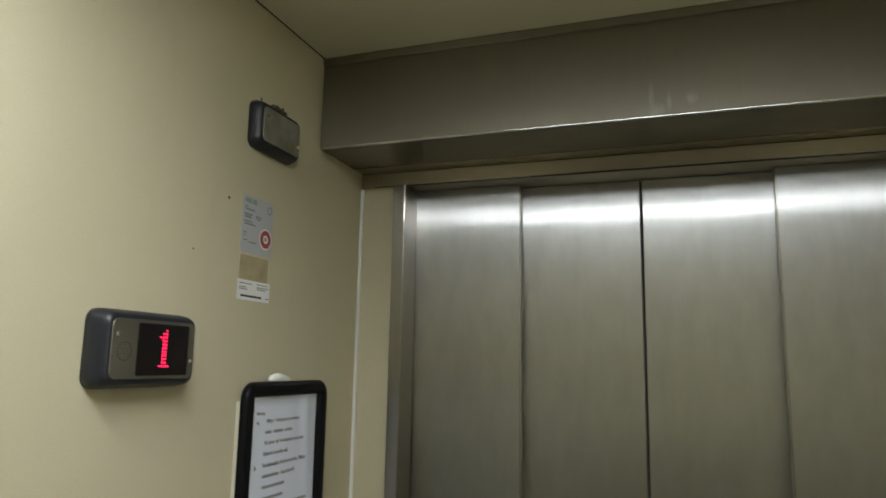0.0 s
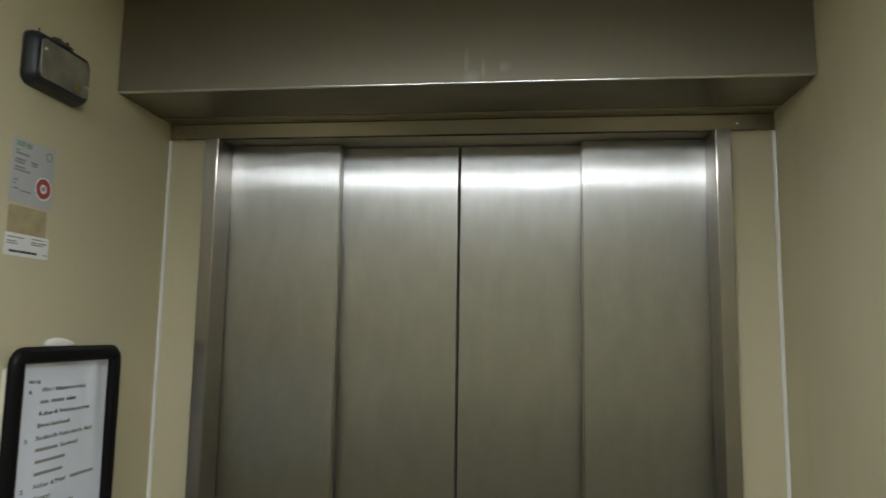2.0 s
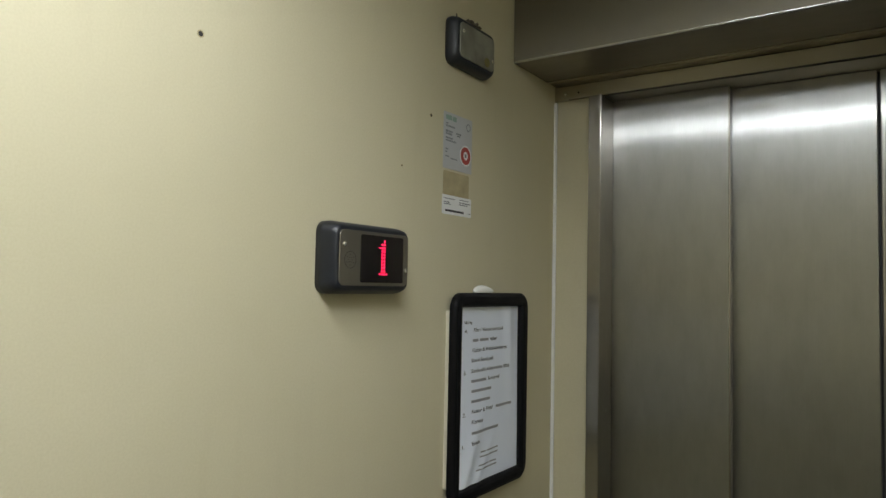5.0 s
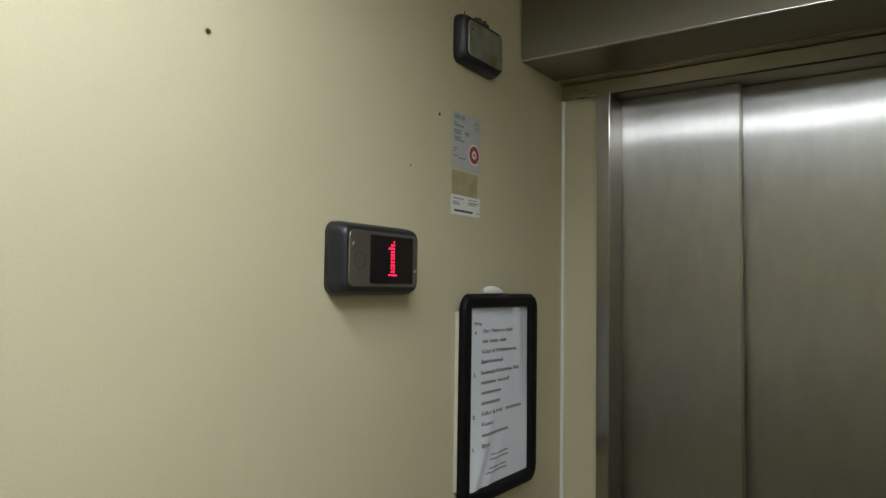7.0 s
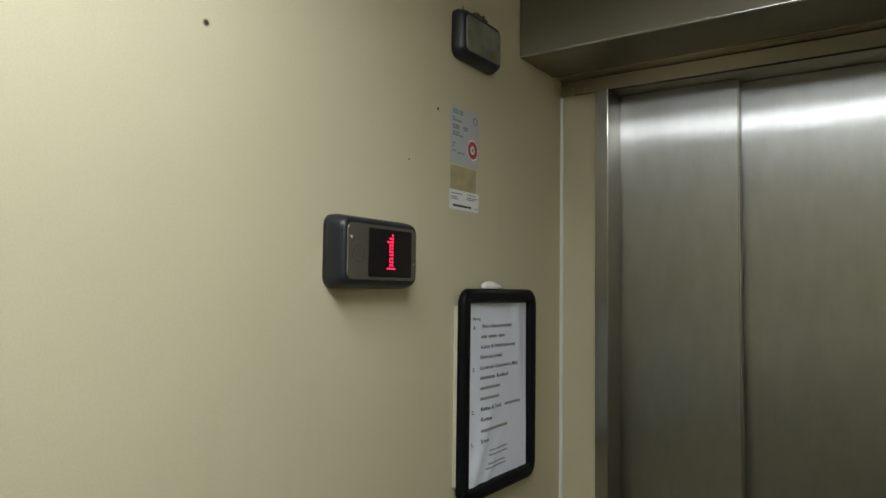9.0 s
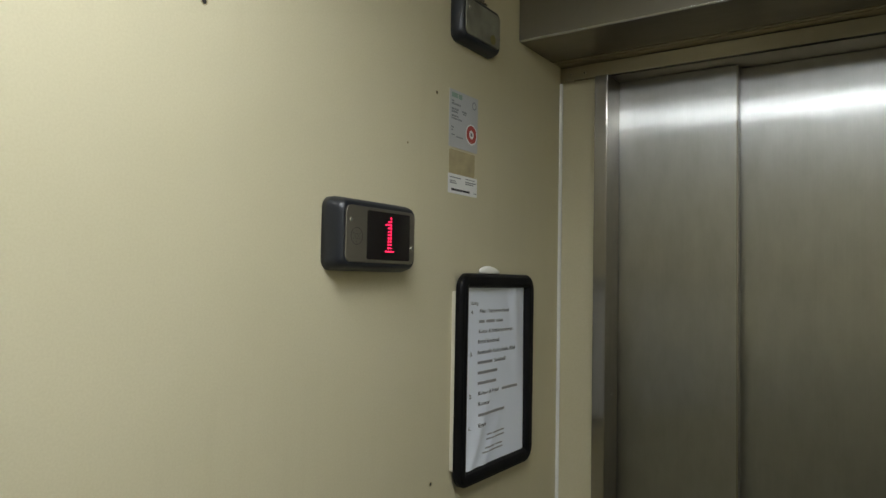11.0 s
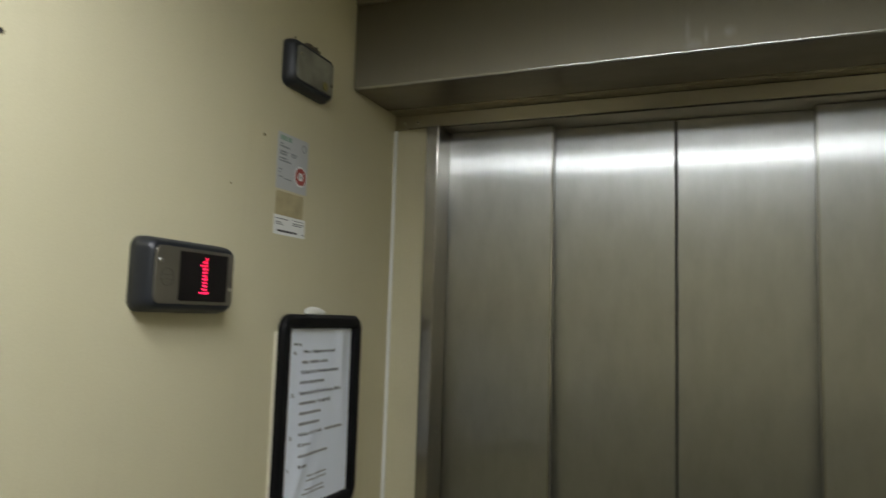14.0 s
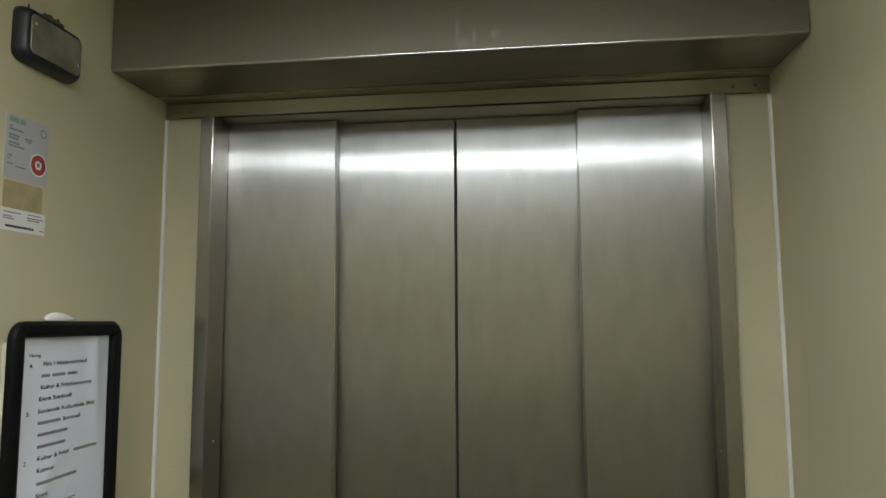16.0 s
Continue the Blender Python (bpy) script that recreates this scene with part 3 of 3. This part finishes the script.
loops = [loop_rr(bm, x, cy, cz, w, h, r) for x, w, h, r in (
    (0.0072, ow, oh, 0.026), (0.0145, ow, oh, 0.026), (0.0178, ow - 0.004, oh - 0.004, 0.025), (0.0195, ow - 0.012, oh - 0.012, 0.021),
    (0.0195, iw + 0.014, ih + 0.014, 0.006), (0.0178, iw + 0.005, ih + 0.005, 0.003), (0.0140, iw, ih, 0.0015), (0.0072, iw, ih, 0.0015))]
for a, b in zip(loops, loops[1:]):
    skin(bm, a, b)
skin(bm, loops[-1], loops[0])
part("frame", bm, BLACK, sign, "black plastic frame with rounded corners")

def paper_x(y, z):
    """The sheet bulges a little and has two long creases."""
    u, v = (y - PY0) / iw, (z - PZ0) / ih
    d = 0.0092 + 0.0010 * math.sin(3.0 * u + 2.2 * v) + 0.0004 * math.sin(9 * u - 5 * v)
    d += 0.0048 * math.exp(-((u - 0.80 - 0.14 * (1 - v)) / 0.075) ** 2) * max(0.0, min(1, (v - 0.30) * 1.8))
    d += 0.0046 * math.exp(-((u - 0.08 - 0.75 * v) / 0.085) ** 2) * max(0.0, min(1, (0.50 - v) * 2.6))
    d += 0.0026 * math.exp(-((u - 0.30 - 1.1 * v) / 0.06) ** 2) * max(0.0, min(1, (0.35 - v) * 3.0))
    return d


bm = bmesh.new()
NU, NV = 48, 60
grid = [[bm.verts.new((paper_x(PY0 + iw * i / NU, PZ0 + ih * k / NV), PY0 + iw * i / NU, PZ0 + ih * k / NV)) for i in range(NU + 1)] for k in range(NV + 1)]
for k in range(NV):
    for i in range(NU):
        bm.faces.new((grid[k][i], grid[k][i + 1], grid[k + 1][i + 1], grid[k + 1][i]))
sheet = part("paper_sheet", bm, PAPER, sign, "white creased paper with printed lines")
for p in sheet.data.polygons:
    p.use_smooth = True


def lettering(text, u, v, size, bold=0.0, wide=1.34):
    """Letters laid on the sheet, at fractions of its width and height from its top left."""
    cu = bpy.data.curves.new("text", "FONT")
    cu.body, cu.size, cu.offset = text, size, bold
    ob = bpy.data.objects.new("text", cu)
    scene.collection.objects.link(ob)
    bpy.context.view_layer.update()
    me = bpy.data.meshes.new_from_object(ob.evaluated_get(bpy.context.evaluated_depsgraph_get()))
    bpy.data.objects.remove(ob)
    for w in me.vertices:
        y, z = PY0 + iw * u + w.co.x * wide, PZ1 - ih * v + w.co.y
        w.co = (paper_x(y, z) + 0.0006, y, z)
    bm = bmesh.new()
    bm.from_mesh(me)
    bpy.data.meshes.remove(me)
    tagged(part("printed_line", bm, INK, sheet), kind="stuff")


def sheet_bar(u0, u1, v, h, mat):
    """One plain bar for a word that cannot be read."""
    y, e, z, n = PY0 + iw * u0, PY0 + iw * u1, PZ1 - ih * v + h * 0.5, 8
    bm = bmesh.new()
    rows = [[bm.verts.new((paper_x(y + (e - y) * i / n, z) + 0.0005, y + (e - y) * i / n, z + k * h / 2)) for i in range(n + 1)] for k in (-1, 1)]
    for i in range(n):
        bm.faces.new((rows[0][i], rows[0][i + 1], rows[1][i + 1], rows[1][i]))
    part("printed_word", bm, mat, sheet)


TS = 0.0083
lettering("Våning", 0.075, 0.095, 0.0066, 0.0001)
for text, u, v in (("4.", 0.085, 0.135), ("3.", 0.08, 0.367), ("2.", 0.08, 0.6), ("1.", 0.07, 0.775),
                   ("Film i Västernorrland", 0.205, 0.130), ("salen", 0.475, 0.187), ("Kultur & Fritidskontoret", 0.19, 0.245), ("Entré Sundsvall", 0.18, 0.302),
                   ("Sundsvalls Kulturskola, Bild", 0.175, 0.362), ("Sundsvall", 0.44, 0.418), ("Kultur & Fritid", 0.19, 0.592), ("Kontor", 0.19, 0.650), ("Entré", 0.18, 0.768)):
    lettering(text, u + 0.02 * (len(text) > 2), v + 0.012, TS, 0.00012)
for u0, u1, v in ((0.215, 0.305, 0.187), (0.33, 0.47, 0.187), (0.20, 0.435, 0.418), (0.205, 0.52, 0.475), (0.205, 0.50, 0.533), (0.605, 0.88, 0.592), (0.21, 0.65, 0.710)):
    sheet_bar(u0, u1, v + 0.012, 0.0043, PALE_INK)
for u0, u1, v in ((0.36, 0.44, 0.842), (0.455, 0.65, 0.842), (0.35, 0.47, 0.868), (0.485, 0.65, 0.868), (0.33, 0.49, 0.915), (0.505, 0.62, 0.915), (0.29, 0.37, 0.938), (0.385, 0.63, 0.938)):
    sheet_bar(u0, u1, v, 0.0024, PALE_INK)

# white clip on the frame's top edge: a flat-bottomed drop, thick at one end
bm = bmesh.new()
bmesh.ops.create_uvsphere(bm, u_segments=28, v_segments=14, radius=1)
for v in bm.verts:
    k = 0.5 + 0.5 * v.co.y
    v.co = (0.011 + 0.009 * v.co.x * (1 - 0.35 * k), -0.287 + 0.031 * v.co.y, max(1.6262, 1.629 + (0.0108 - 0.0062 * k * k) * v.co.z))
clip = part("plastic_clip", bm, WHITE)
for p in clip.data.polygons:
    p.use_smooth = True
tagged(clip, "white rounded plastic clip on the directory frame", "clip")

# ---- the landing behind the doors ----
WY = 1.85
tagged(part("wall_landing", box(-1.6, 2.4, WY, WY + 0.1, 0, 2.7), LILAC), "pale rough plaster wall of the landing", "wall", kind="structure")
tagged(part("floor_landing", box(-1.6, 2.4, 0.16, WY, -0.05, 0), FLOOR), "grey landing floor", "floor", kind="structure")
tagged(part("ceiling_landing", box(-1.6, 2.4, 0.14, WY + 0.1, 2.7, 2.75), CEILING), "pale landing ceiling", "ceiling", kind="structure")
bm = bmesh.new()
box(-1.6, 0.06, 0.2, 0.34, 0, 2.7, into=bm)
box(CAR_W - 0.06, 2.4, 0.2, 0.34, 0, 2.7, into=bm)
box(0.06, CAR_W - 0.06, 0.2, 0.34, 2.08, 2.7, into=bm)
tagged(part("wall_landing_shaft", bm, LILAC), "plaster wall with the opening for the lift", "wall", kind="structure")
tagged(part("wall_landing_end", box(-1.7, -1.6, 0.2, WY + 0.1, 0, 2.7), LILAC), "plaster end wall of the landing", "wall", kind="structure")
tagged(part("wall_landing_end_far", box(2.4, 2.5, 0.2, WY + 0.1, 0, 2.7), LILAC), "plaster end wall of the landing", "wall", kind="structure")
ent = thing("lift_entrance_frame", (CAR_W / 2, 0.27, 0), "yellow painted frame lining the lift opening", "door frame", kind="structure")
part("upright", box(0.0605, 0.1, 0.19, 0.35, 0, 2.04, 0.002), YELLOW, ent)
part("upright", box(CAR_W - 0.1, CAR_W - 0.0605, 0.19, 0.35, 0, 2.04, 0.002), YELLOW, ent)
part("head", box(0.0605, CAR_W - 0.0605, 0.19, 0.35, 2.0405, 2.0795, 0.002), YELLOW, ent)

yd = thing("door_1", (0.55, WY, 0), "yellow painted flush door, shut, in a yellow frame", "door", kind="structure")
part("frame_upright", box(0.053, 0.106, WY - 0.03, WY - 0.0005, 0, 2.055, 0.003), YELLOW, yd)
part("frame_upright", box(1.034, 1.087, WY - 0.03, WY - 0.0005, 0, 2.055, 0.003), YELLOW, yd)
part("frame_head", box(0.053, 1.087, WY - 0.03, WY - 0.0005, 2.0555, 2.108, 0.003), YELLOW, yd)
part("leaf", box(0.110, 1.030, WY - 0.018, WY - 0.001, 0.005, 2.050, 0.002), YELLOW, yd)
lock = part("lock", disc((0.167, WY - 0.018, 1.142), 0.026, 0.012, "-y", 24, dome=1), CHROME, yd)
rose = part("handle_rose", disc((0.167, WY - 0.018, 1.038), 0.026, 0.010, "-y", 24, dome=1), CHROME, yd)
part("lever", box(0.160, 0.270, WY - 0.062, WY - 0.046, 1.030, 1.046, 0.005, 3), CHROME, rose)
part("lever_neck", disc((0.167, WY - 0.027, 1.038), 0.009, 0.028, "-y", 16), CHROME, rose)
closer = part("door_closer", box(0.527, 0.812, WY - 0.065, WY - 0.0185, 1.985, 2.045, 0.004), PLATE_WORN, yd, "grey metal closer body")
part("closer_arm", box(0.672, 0.712, WY - 0.055, WY - 0.0305, 2.0455, 2.112, 0.004), CHROME, closer)
plate = part("notice", box(0.121, 0.193, WY - 0.0195, WY - 0.0178, 1.558, 1.658), LABEL_WHITE, yd, "white notice with a black panel")
part("notice_panel", box(0.128, 0.186, WY - 0.0202, WY - 0.0194, 1.602, 1.638), INK, plate)
wb = tagged(part("wall_switch_box", box(-0.17, -0.098, WY - 0.035, WY - 0.0005, 1.785, 1.895, 0.004), LABEL_WHITE), "small off-white box on the landing wall", "wall box")
